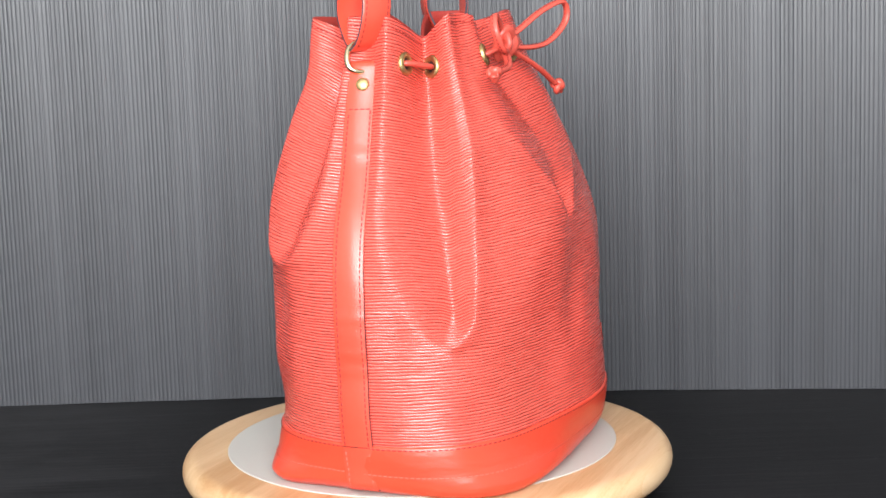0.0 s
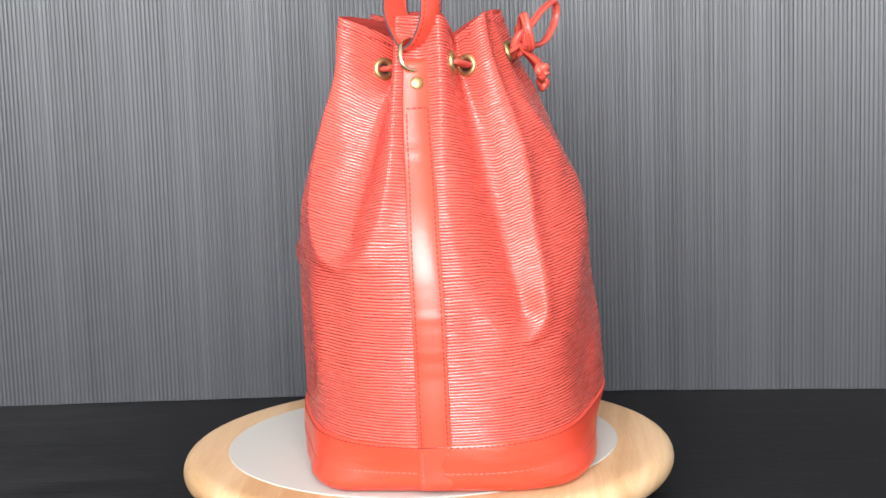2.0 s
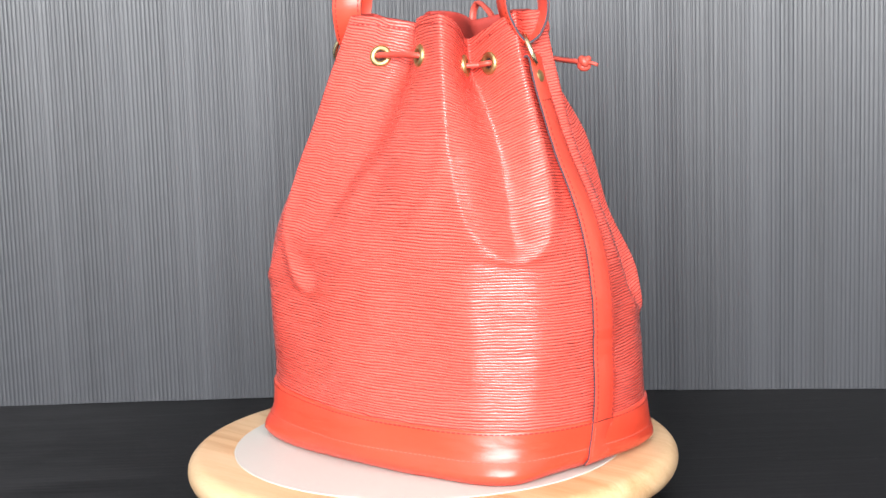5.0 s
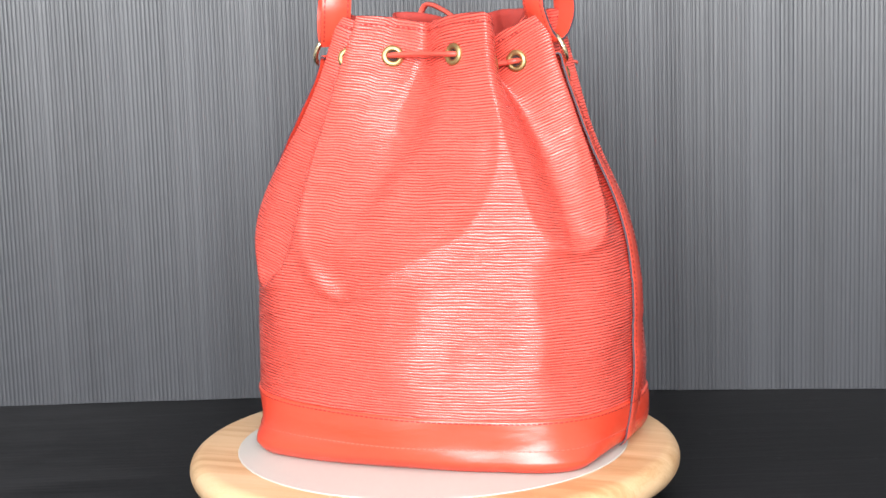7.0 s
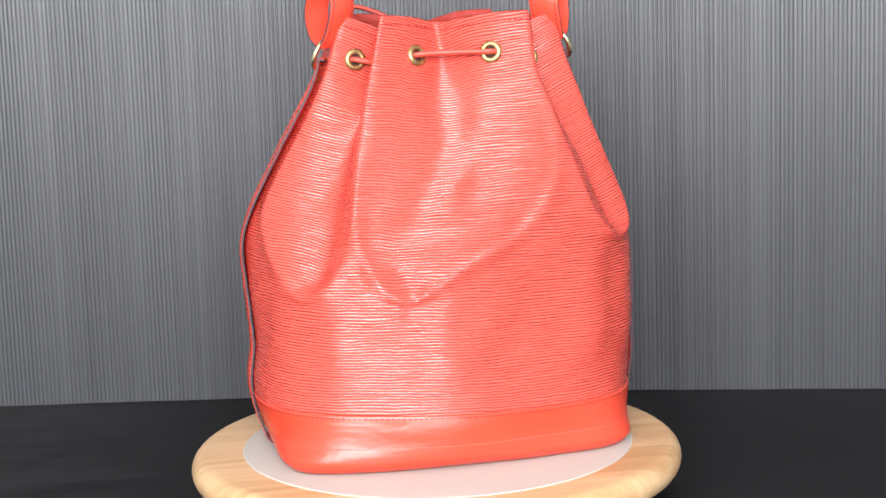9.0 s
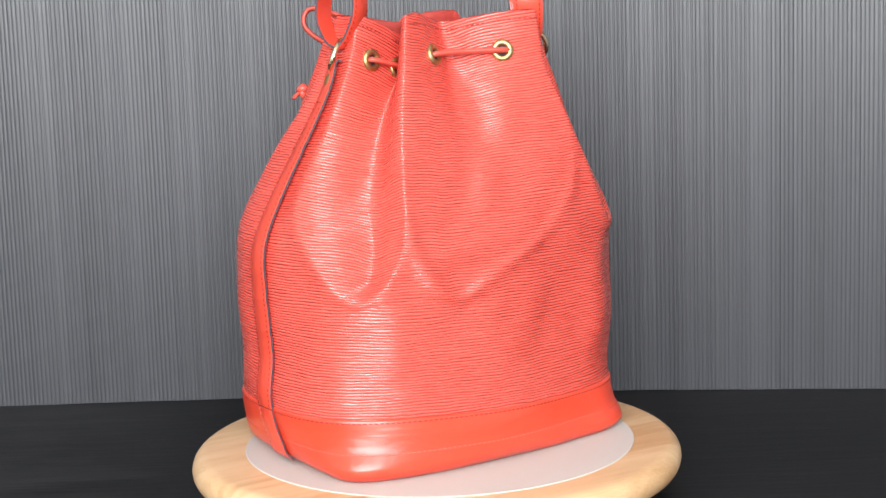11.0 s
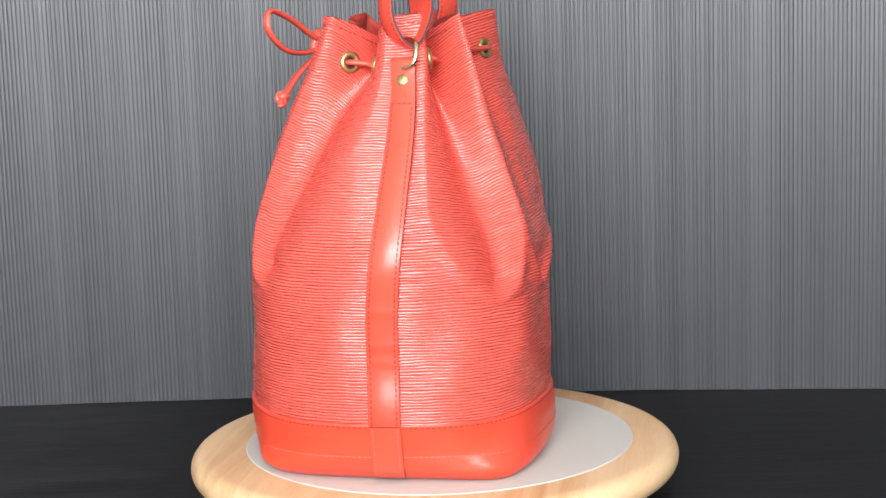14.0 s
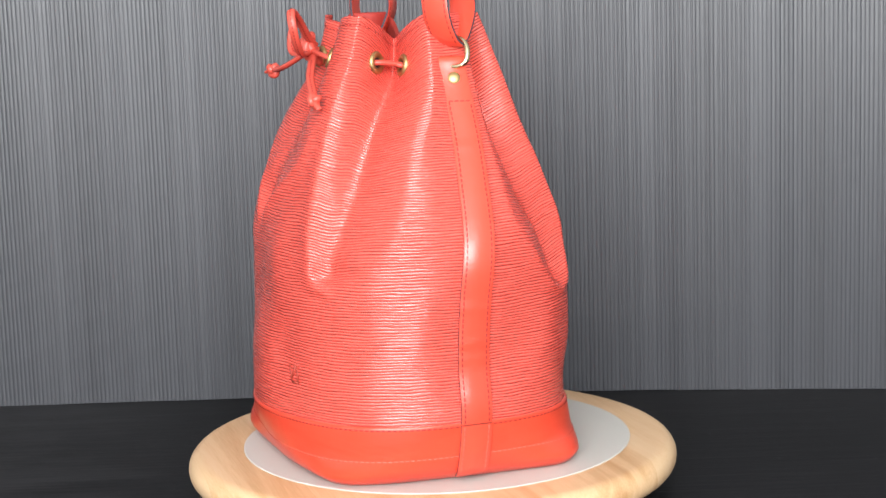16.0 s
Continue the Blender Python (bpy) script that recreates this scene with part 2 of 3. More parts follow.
def table():
    thing = new("table")
    thing.location = (0, 0, 0)
    tagged(thing, "black-stained wooden table with fine lengthwise grain", "table")
    bm = bmesh.new()
    box(bm, 1.9, 1.3, 0.03, pose(0, 0.0, -0.015), 0.003)
    part("tabletop", bm, BLACK_WOOD, thing, smooth=False)
    for x in (-0.88, 0.88):
        for y in (-0.58, 0.58):
            bm = bmesh.new()
            box(bm, 0.06, 0.06, 0.716, pose(x, y, -0.39), 0.003)
            part("leg", bm, BLACK_WOOD, thing, smooth=False)


def backdrop_y(x):
    """The line on which the sheet stands: straight, then bowed towards the camera."""
    return 0.3155 - 0.012 * (x + 0.42) - 0.085 * max(0.0, x + 0.20) ** 1.7 * 1.25


def backdrop():
    """A sheet of fluted plastic, 4 mm flutes, stood upright on the table."""
    rnd = random.Random(4)
    xs, ys = [], []
    x = -0.8
    while x < 0.8:
        p = 0.0040 * (1 + rnd.uniform(-0.03, 0.03))
        d = 0.00058 * rnd.uniform(0.68, 1.2)
        if abs(x - 0.232) < 0.0021:
            d = 0.0008
        step = -0.0011 * math.sin(x * 91 + 1) * 0.3
        for k, h in ((0.0, 0.0), (0.16, 0.75), (0.36, 1.0), (0.64, 1.0), (0.84, 0.75)):
            xs.append(x + k * p)
            xk = x + k * p
            base = 0.0006 * math.sin(xk * 37) + 0.0005 * math.sin(xk * 91 + 1)
            ys.append(backdrop_y(xk) + base + 0.25 * step - d * h)
        x += p
    n = len(xs)
    levels = [0.0005, 0.15, 0.3, 0.45, 0.6, 0.8]
    verts = [(a, b + 0.0012 * math.sin(z * 9 + a * 6), z) for z in levels for a, b in zip(xs, ys)]
    verts += [(a, backdrop_y(a) + 0.005, z) for z in levels for a in xs]
    faces = grid_faces(len(levels), n, False)
    off = n * len(levels)
    faces += [tuple(i + off for i in f)[::-1] for f in faces]
    last = (len(levels) - 1) * n
    faces += [(last + j, last + j + 1, off + last + j + 1, off + last + j) for j in range(n - 1)]
    thing = new("backdrop_sheet", mesh_from("backdrop_sheet", verts, faces, [PANEL], True))
    thing.data.set_sharp_from_angle(angle=radians(85))
    tagged(thing, "charcoal fluted plastic sheet standing upright on the table", "backdrop")


# ---- the turntable ----
TURN_TOP = 0.040
BAG_AT = (0.0105, 0.0042)


def turntable():
    thing = new("turntable")
    tagged(thing, "round pale pine turntable with a rounded rim", "turntable")
    R, T = 0.1895, 0.024
    prof = [(0, TURN_TOP)] + [(0.12, TURN_TOP), (R - 0.013, TURN_TOP)]
    for k in range(1, 13):
        a = math.pi / 2 - math.pi * k / 12
        prof.append((R - 0.012 + 0.012 * math.cos(a), TURN_TOP - T / 2 + T / 2 * math.sin(a)))
    prof += [(0, TURN_TOP - T)]
    bm = spin(prof, 144)
    bmesh.ops.translate(bm, verts=bm.verts, vec=(0.0035, -0.002, 0))
    top = part("disc", bm, PINE, thing)
    top.data.set_sharp_from_angle(angle=radians(40))
    bm = spin([(0, 0.0158), (0.10, 0.0158), (0.10, 0.002), (0.098, 0.0), (0, 0.0)], 72)
    part("base", bm, BLACK_WOOD, thing, "low dark bearing base")
    return thing


def mat_disc():
    R = 0.1505
    bm = spin([(0, 0.0008), (R - 0.0006, 0.0008), (R, 0.0004), (R, 0.0001), (0, 0.0001)], 144)
    bmesh.ops.translate(bm, verts=bm.verts, vec=(0.004, -0.006, 0))
    me = bpy.data.meshes.new("round_mat")
    bm.to_mesh(me)
    bm.free()
    me.materials.append(MAT_WHITE)
    thing = new("round_mat", me)
    tagged(thing, "thin round white mat lying on the pine turntable", "mat")
    thing.location = (0, 0, TURN_TOP)
    return thing


# ---- the bag ----
HEM = 0.043
RIM = 0.329
MIDDLE = (0.002, 0.010)
# the outline that the hide fills: half length, half width and squareness by height
HULL_Z = [0.0, 0.022, 0.045, 0.09, 0.135, 0.175, 0.215, 0.255, 0.295, 0.330]
HULL_A = [0.134, 0.1395, 0.142, 0.1435, 0.1455, 0.1425, 0.1315, 0.1155, 0.098, 0.086]
HULL_B = [0.1070, 0.1080, 0.1085, 0.110, 0.1125, 0.109, 0.098, 0.084, 0.0695, 0.060]
HULL_N = [4.1, 3.3, 3.0, 2.8, 2.6, 2.5, 2.42, 2.35, 2.3, 2.3]
# how far it sags out of that form, in mm: the mean, then cosine and sine of one to four waves round the bag, by height
SAG = [
    (0.0, 3.5, 1.0, 0.0, 4.5, 0.0, 0.0, 0.0, 0.0),
    (0.4, 0.0, 4.0, 0.1, 2.2, 1.6, -0.2, 2.8, 0.8),
    (0.9, -1.9, 6.0, 0.2, 1.3, 2.1, -0.2, 4.4, 1.5),
    (0.2, -1.3, 4.3, 0.9, 1.1, 2.8, 0.2, 3.5, -0.0),
    (-0.8, -2.5, 2.7, 1.4, 0.1, 3.2, 0.6, 2.3, -0.3),
    (-0.3, -3.0, 0.7, 0.2, -2.5, 2.3, -2.3, 2.4, -1.7),
    (-1.1, 0.5, -0.1, -0.8, -3.6, 0.8, -3.4, 0.0, -1.0),
    (-2.3, 3.9, 1.1, 0.8, -3.2, 0.8, -2.8, -1.9, -0.5),
    (-4.3, 6.9, 1.5, 3.9, -1.9, 1.9, -2.7, -1.8, 0.8),
    (-4.0, 10.6, 1.0, 6.2, -2.5, 1.8, -2.8, -2.0, 1.2),
]
# the hollows that the drawn cord pulls into the hide, in degrees round the bag and metres of height:
# height of the tip, one edge and the other as (height, angle), place of the valley between them low and high,
# depth low and at the mouth, and how far each edge stands up as a crest
HOLLOWS = [
    (0.106, [(0.106, 24), (0.116, 18), (0.140, 12), (0.180, 6), (0.212, 4), (0.300, 4)],
     [(0.106, 26), (0.114, 30), (0.140, 33.5), (0.190, 36.5), (0.243, 38), (0.283, 38), (0.330, 36)], 0.70, 0.44, 0.0115, 0.038, 0.0004, 0.0022),
    (0.158, [(0.158, 332), (0.166, 326), (0.178, 321), (0.196, 317.5), (0.228, 315), (0.265, 313), (0.330, 312)],
     [(0.158, 335), (0.166, 340), (0.182, 344), (0.210, 347), (0.240, 348), (0.290, 347.5)], 0.56, 0.68, 0.0115, 0.046, 0.0018, 0.0016),
    (0.126, [(0.126, 248), (0.136, 242), (0.150, 237.5), (0.185, 232), (0.215, 229.5), (0.262, 226), (0.330, 222)],
     [(0.126, 251), (0.136, 258), (0.150, 271), (0.170, 293), (0.188, 302), (0.212, 309), (0.240, 312.5), (0.330, 313)], 0.26, 0.56, 0.0110, 0.017, 0.0020, 0.0020),
    (0.128, [(0.128, 216), (0.136, 211), (0.146, 207.5), (0.168, 201), (0.188, 196.5), (0.217, 196), (0.260, 198), (0.300, 201)],
     [(0.128, 218), (0.136, 223), (0.154, 228.5), (0.180, 231), (0.215, 231), (0.250, 230), (0.330, 230)], 0.60, 0.44, 0.0110, 0.042, 0.0016, 0.0020),
    (0.138, [(0.138, 141), (0.146, 136), (0.165, 134), (0.217, 133), (0.265, 134), (0.300, 139), (0.330, 142)],
     [(0.138, 143), (0.146, 151), (0.160, 156), (0.171, 160), (0.190, 165), (0.234, 172), (0.272, 180), (0.300, 182)], 0.36, 0.52, 0.0080, 0.042, 0.0020, 0.0),
    (0.180, [(0.180, 84), (0.196, 80), (0.235, 63), (0.267, 50), (0.330, 44)],
     [(0.180, 90), (0.196, 97), (0.219, 115), (0.261, 128), (0.300, 133), (0.330, 136)], 0.50, 0.50, 0.0070, 0.017, 0.0014, 0.0014),
]


def smooth_table(z, xs, ys):
    """Smooth cubic through a short table."""
    xs, ys = np.asarray(xs, float), np.asarray(ys, float)
    m = np.gradient(ys, xs)
    z = np.clip(z, xs[0], xs[-1])
    i = np.clip(np.searchsorted(xs, z) - 1, 0, len(xs) - 2)
    h = xs[i + 1] - xs[i]
    t = (z - xs[i]) / h
    return (ys[i] * (1 + 2 * t) * (1 - t) ** 2 + m[i] * h * t * (1 - t) ** 2
            + ys[i + 1] * t * t * (3 - 2 * t) + m[i + 1] * h * t * t * (t - 1))


def eased(x):
    x = np.clip(x, 0, 1)
    return x * x * (3 - 2 * x)


def hem_height(phi):
    """The top of the base band, which was cut a little higher towards one end."""
    return HEM - 0.0006 - 0.0042 * np.cos(np.asarray(phi) + radians(20))


def bag_point(phi, z):
    """The outer face of the bag, arrays of angle (radians) and height in the bag's own frame."""
    phi, z = np.broadcast_arrays(np.asarray(phi, float), np.asarray(z, float))
    a, b, n = (smooth_table(z, HULL_Z, t) for t in (HULL_A, HULL_B, HULL_N))
    c, s = np.abs(np.cos(phi)), np.abs(np.sin(phi))
    r = ((c / a) ** n + (s / b) ** n) ** (-1 / n)
    for k, row in enumerate(zip(*SAG)):
        wave = (k + 1) // 2
        r = r + 0.001 * smooth_table(z, HULL_Z, row) * (np.cos(wave * phi) if k % 2 or k == 0 else np.sin(wave * phi))
    deg = np.degrees(phi) % 360
    depth, crest = np.zeros_like(r), np.zeros_like(r)
    for tip, one, other, low, top, d_low, d_top, c_one, c_other in HOLLOWS:
        ref = 0.5 * (one[-1][1] + other[-1][1])
        d = (deg - ref + 180) % 360 - 180
        L, R = (smooth_table(z, *zip(*e)) - ref for e in (one, other))
        k = np.clip((z - tip) / (0.295 - tip), 0, 1)
        rise = eased((z - tip + 0.006) / 0.012)
        mid = low + (top - low) * k
        u = (d - L) / np.maximum(R - L, 0.5)
        slopes = [np.radians((smooth_table(z + 0.002, *zip(*e)) - smooth_table(z - 0.002, *zip(*e))) / 0.004) * r for e in (one, other)]
        steep = [np.sqrt(1 + e * e) for e in slopes]
        wide = np.radians(np.maximum(R - L, 0.5)) * r
        bowl = (eased(u * wide / steep[0] / np.maximum(mid * wide, 0.017))
                * eased((1 - u) * wide / steep[1] / np.maximum((1 - mid) * wide, 0.017)))
        depth = depth + rise * (d_low + (d_top - d_low) * k ** 1.25) * bowl
        for e, slope, high, sign in ((L, slopes[0], c_one, 1), (R, slopes[1], c_other, -1)):
            off = np.radians(d - e) * r / np.sqrt(1 + slope * slope) * sign
            spread = np.where(off > 0, 0.0042, 0.0075)
            crest = crest + 1.35 * high * np.exp(-(off / spread) ** 2) * eased((z - tip + 0.006) / 0.012) * (1 - 0.5 * k)
    # an inner fold that runs slantwise through the wide hollow, and a dent beside each lower corner
    line = smooth_table(z, (0.13, 0.15, 0.186, 0.21, 0.251, 0.33), (246, 249, 257, 270, 288, 296))
    crest = crest + 0.0026 * np.exp(-((deg - line) / 8.5) ** 2) * eased((z - 0.14) / 0.03) * eased((0.29 - z) / 0.06)
    belly = eased((z - 0.05) / 0.05) * eased((0.17 - z) / 0.05)
    crest = crest + belly * (0.0028 * np.exp(-((deg - 318) / 9) ** 2) - 0.0026 * np.exp(-((deg - 331) / 7) ** 2)
                             + 0.0022 * np.exp(-((deg - 226) / 9) ** 2) - 0.0022 * np.exp(-((deg - 198) / 8) ** 2) - 0.002 * np.exp(-((deg - 12) / 6) ** 2))
    # the riveted tops of the end tabs are drawn in
    taut = eased((z - 0.13) / 0.15)
    crest = crest - taut * (0.011 * np.exp(-(((deg - 355 + 180) % 360 - 180) / 9) ** 2) + 0.003 * np.exp(-((deg - 191) / 8) ** 2))
    mouth = eased((z - 0.23) / 0.09)
    crest = crest + mouth * (0.008 * np.exp(-((deg - 316) / 11) ** 2) + 0.008 * np.exp(-((deg - 227) / 9) ** 2) - 0.019 * np.exp(-((deg - 42) / 15) ** 2))
    waist = eased((z - 0.08) / 0.05) * eased((0.24 - z) / 0.06)
    crest = crest - 0.0035 * waist * (np.exp(-((deg - 244) / 20) ** 2) + np.exp(-((deg - 300) / 16) ** 2) + 1.2 * np.exp(-((deg - 95) / 24) ** 2))
    foot = eased((0.03 - z) / 0.024)
    crest = crest + foot * (0.0045 * np.exp(-((deg - 331) / 9) ** 2) - 0.004 * np.exp(-((deg - 308) / 10) ** 2)
                            + 0.006 * np.exp(-((deg - 214) / 10) ** 2) + 0.004 * np.exp(-((deg - 141) / 9) ** 2))
    crest = crest - 0.006 * np.exp(-((deg - 38) / 13) ** 2) * eased((z - 0.13) / 0.06) * eased((0.31 - z) / 0.06)
    r = r - depth + crest
    free = eased((z - 0.05) / 0.04) * eased((0.335 - z) / 0.06)
    r = r + free * (0.0011 * np.sin(3 * phi + 25 * z + 0.4) + 0.0009 * np.sin(6 * phi - 43 * z + 2.0)
                    + 0.0006 * np.sin(11 * phi + 31 * z + 4.0) * np.sin(24 * z) + 0.0004 * np.sin(17 * phi - 60 * z) * np.sin(40 * z + 2 * phi))
    x, y = r * np.cos(phi) + MIDDLE[0], r * np.sin(phi) + MIDDLE[1]
    sink = eased((z - 0.25) / 0.08) * depth * 0.42
    return np.stack([x, y, z - sink], -1)


def bag_normal(phi, z):
    e = 1e-3
    du = bag_point(phi + e, z) - bag_point(phi - e, z)
    dv = bag_point(phi, z + e) - bag_point(phi, z - e)
    n = np.cross(du, dv)
    return n / np.linalg.norm(n, axis=-1, keepdims=True)


def on_bag(deg, z, out=0.0):
    p, n = bag_point(np.array(radians(deg)), np.array(z)), bag_normal(np.array(radians(deg)), np.array(z))
    return Vector(p + n * out), Vector(n)


def stitches(name, path, outs, parent, pitch=0.0040, length=0.0026, radius=0.00042, thread=None):
    """A seam of short raised stitches along a path."""
    verts, faces = [], []
    dist = [0.0]
    for a, b in zip(path, path[1:]):
        dist.append(dist[-1] + (b - a).length)
    dist = np.array(dist)
    P, O = np.array([tuple(p) for p in path]), np.array([tuple(o) for o in outs])

    def at(s):
        return (np.array([np.interp(s, dist, P[:, k]) for k in range(3)]), np.array([np.interp(s, dist, O[:, k]) for k in range(3)]))
    s = 0.001
    while s + length < dist[-1]:
        a, o = at(s)
        b, _ = at(s + length)
        d = (b - a) / np.linalg.norm(b - a)
        side = np.cross(o, d)
        base = len(verts)
        for q, f in ((a, 0.45), ((a + b) / 2, 1.0), (b, 0.45)):
            verts += [q + side * radius * 1.2, q + o * radius * 1.6 * f, q - side * radius * 1.2]
        for i in (0, 3):
            for j in (0, 1):
                faces.append((base + i + j, base + i + j + 1, base + i + j + 4, base + i + j + 3))
        s += pitch
    me = mesh_from(name, verts, faces, [thread or THREAD], True)
    ob = child(name, me, parent)
    return ob


def cord_seam(path, thick, parent):
    """Stitches along both broad faces of a flat cord swept by tube()."""
    ref, tops = Vector((0, 0, 1)), []
    for i in range(len(path)):
        d = (path[min(i + 1, len(path) - 1)] - path[max(i - 1, 0)]).normalized()
        side = d.cross(ref)
        side = (side if side.length > 1e-4 else d.orthogonal()).normalized()
        ref = side.cross(d)
        tops.append(ref.copy())
    for e in (-1, 1):
        stitches("cord_seam", [p + o * (e * thick) for p, o in zip(path, tops)], [o * e for o in tops], parent, 0.0032, 0.002, 0.0004, DARK_THREAD)


def eyelet(deg, z, parent):
    p, n = on_bag(deg, z)
    m = Matrix.Translation(p) @ n.to_track_quat("Z", "Y").to_matrix().to_4x4()
    bm = bmesh.new()
    prof = [(0.0040, -0.001), (0.0040, 0.0012), (0.0048, 0.0020), (0.0064, 0.0022), (0.0079, 0.0015), (0.0084, 0.0004), (0.0082, -0.001)]
    steps = 28
    rings = []
    for j in range(steps):
        a = 2 * math.pi * j / steps
        rings.append([bm.verts.new(m @ Vector((r * math.cos(a), r * math.sin(a), h))) for r, h in prof])
    for j in range(steps):
        k = (j + 1) % steps
        for i in range(len(prof) - 1):
            bm.faces.new((rings[j][i], rings[j][i + 1], rings[k][i + 1], rings[k][i]))
    bmesh.ops.recalc_face_normals(bm, faces=bm.faces)
    ob = part("eyelet", bm, BRASS, parent, "worn brass eyelet")
    # the hide isn't pierced: a near-black disc stands in for the hole's shade
    bm = bmesh.new()
    bmesh.ops.create_circle(bm, cap_ends=True, segments=20, radius=0.0045, matrix=m @ Matrix.Translation((0, 0, 0.0004)))
    part("eyelet_shade", bm, HOLE_SHADE, ob, "dark disc painted as the shade inside the eyelet")
    return p, n


def knot(parent, centre, axis, size):
    """An overhand knot at a cord's end with its short cut tip."""
    q = Vector(axis).normalized().to_track_quat("Z", "Y").to_matrix()
    pts = []
    for i in range(30):
        t = 2 * math.pi * i / 30
        pts.append(Vector(centre) + q @ Vector(((math.sin(t) + 2 * math.sin(2 * t)) * size * 0.20,
                                                (math.cos(t) - 2 * math.cos(2 * t)) * size * 0.22, -math.sin(3 * t) * size * 0.42)))
    part("end_knot", tube(pts, size * 0.55, 8, 0.8, True), CORD, parent)
    tip = [Vector(centre) + q @ Vector((0, 0, -0.2 * size)), Vector(centre) + q @ Vector((0.15 * size, 0.1 * size, size)),
           Vector(centre) + q @ Vector((0.5 * size, -0.1 * size, 1.9 * size))]
    part("cord_tip", tube(spline(tip, 5), size * 0.42, 8, 0.55), CORD, parent)


def bag():
    thing = new("drawstring_bag")
    tagged(thing, "red ribbed-leather drawstring bucket bag standing on a round white mat", "handbag")

    # ribbed body: outer face, rim, lining
    cols, rows = 720, 230
    phi = np.linspace(0, 2 * np.pi, cols + 1)
    low = hem_height(phi)[None, :] - 0.003
    P = bag_point(phi[None, :], low + (RIM - low) * np.linspace(0, 1, rows)[:, None])
    du = np.linalg.norm(np.diff(P, axis=1), axis=-1)
    u = np.concatenate([[0], np.cumsum(du[rows // 3])])
    v = np.concatenate([np.zeros((1, cols + 1)), np.cumsum(np.linalg.norm(np.diff(P, axis=0), axis=-1), axis=0)])
    uv = np.stack([np.broadcast_to(u[None, :], v.shape), v], -1).reshape(-1, 2)
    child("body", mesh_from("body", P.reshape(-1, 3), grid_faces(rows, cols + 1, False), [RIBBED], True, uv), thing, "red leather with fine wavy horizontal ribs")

    # hide thickness at the rim and the inside
    nr = 60
    zi = np.linspace(RIM, 0.05, nr)
    outer = bag_point(phi[None, :-1], zi[:, None])
    nn = bag_normal(phi[None, :-1], zi[:, None])
    inner = outer - nn * 0.0026
    ring_a = bag_point(phi[:-1], np.full(cols, RIM))
    ring_b = ring_a - nn[0] * 0.0013 + np.array([0, 0, 0.0007])
    verts = np.concatenate([ring_a[None], ring_b[None], inner]).reshape(-1, 3)
    child("lining", mesh_from("lining", verts, grid_faces(nr + 2, cols, True), [LINING], True), thing, "dull red inside and turned rim")

    # base band of smooth leather with a rounded foot
    prof = [(0.0, -0.012), (0.0012, -0.006), (0.004, -0.0022), (0.0075, 0.0014), (0.011, 0.0020), (0.015, 0.0020), (0.019, 0.0017), (0.021, 0.0014), (0.026, 0.0017),
            (0.034, 0.0018), (0.040, 0.0016), (HEM - 0.0008, 0.0015), (HEM, 0.0010), (HEM + 0.0002, -0.001)]
    ph = phi[:-1:2]
    verts = []
    for z, out in prof:
        tall = hem_height(ph) / HEM
        p = bag_point(ph, np.maximum(z * tall, 0.0005))
        q = bag_normal(ph, np.maximum(z * tall, 0.02))
        bulge = 0.0017 * np.sin(3 * ph + 0.7) * np.sin(math.pi * z / HEM) + 0.0008 * np.sin(7 * ph) * np.sin(math.pi * z / HEM)
        q[:, 2] = 0
        p = p + q * (out + bulge)[:, None]
        p[:, 2] = z * tall + 0.0010
        verts.append(p)
    n = len(ph)
    faces = grid_faces(len(prof), n, True) + [tuple(range(n))[::-1]]
    child("base_band", mesh_from("base_band", np.concatenate(verts), faces, [BAND], True), thing, "smooth glossy red leather band")

    def seam(z, out, thread):
        ang = np.linspace(0, 2 * np.pi, 400)
        tall = hem_height(ang) / HEM
        q = bag_normal(ang, np.maximum(z * tall, 0.02))
        q[:, 2] = 0
        bulge = 0.0017 * np.sin(3 * ang + 0.7) * np.sin(math.pi * z / HEM) + 0.0008 * np.sin(7 * ang) * np.sin(math.pi * z / HEM)
        p = bag_point(ang, z * tall) + q * (out + bulge)[:, None]
        p[:, 2] = z * tall + 0.0010
        stitches("seam", [Vector(a) for a in p], [Vector(a) for a in q], thing, thread=thread)
    seam(HEM - 0.0022, 0.0016, DARK_THREAD)
    seam(0.0195, 0.0017, THREAD)
    ang = np.linspace(0, 2 * np.pi, 500)
    zr = np.full(500, RIM - 0.006)
    stitches("seam", [Vector(a) for a in bag_point(ang, zr)], [Vector(a) for a in bag_normal(ang, zr)], thing, thread=DARK_THREAD)

    # the tabs up both ends with rivet and ring
    W = 0.0225
    straps = []
    for low, lean, way in ((-0.5, 16.0, (-0.5, -1.0, -2.5, -5.0, -5.0)), (181.8, -14.0, (181.8, 182.5, 186.0, 190.5, 191.0))):
        c = 1.0 if low < 90 else -1.0
        hem = float(hem_height(radians(low)))
        def lie(z):
            """Where the tab lies on the hide: it twists towards the front as it rises."""
            g = min(1.0, max(0.0, (z - 0.11) / 0.16))
            deg = float(smooth_table(np.array(z), (0.045, 0.135, 0.205, 0.275, 0.30), way))
            m, nrm = on_bag(deg, z)
            m.x = c * max(c * on_bag(deg + e, z)[0].x for e in (-3, -1, 1, 3))
            a = (0.0 if c > 0 else math.pi) + radians(lean) * g * g * (3 - 2 * g)
            flat = Vector((math.cos(a), math.sin(a), 0))
            nrm.z = min(0.5, max(-0.2, nrm.z))
            return m, Vector((-flat.y, flat.x, 0)), (flat * math.hypot(nrm.x, nrm.y) + Vector((0, 0, nrm.z))).normalized()
        path, outs, sides = [], [], []
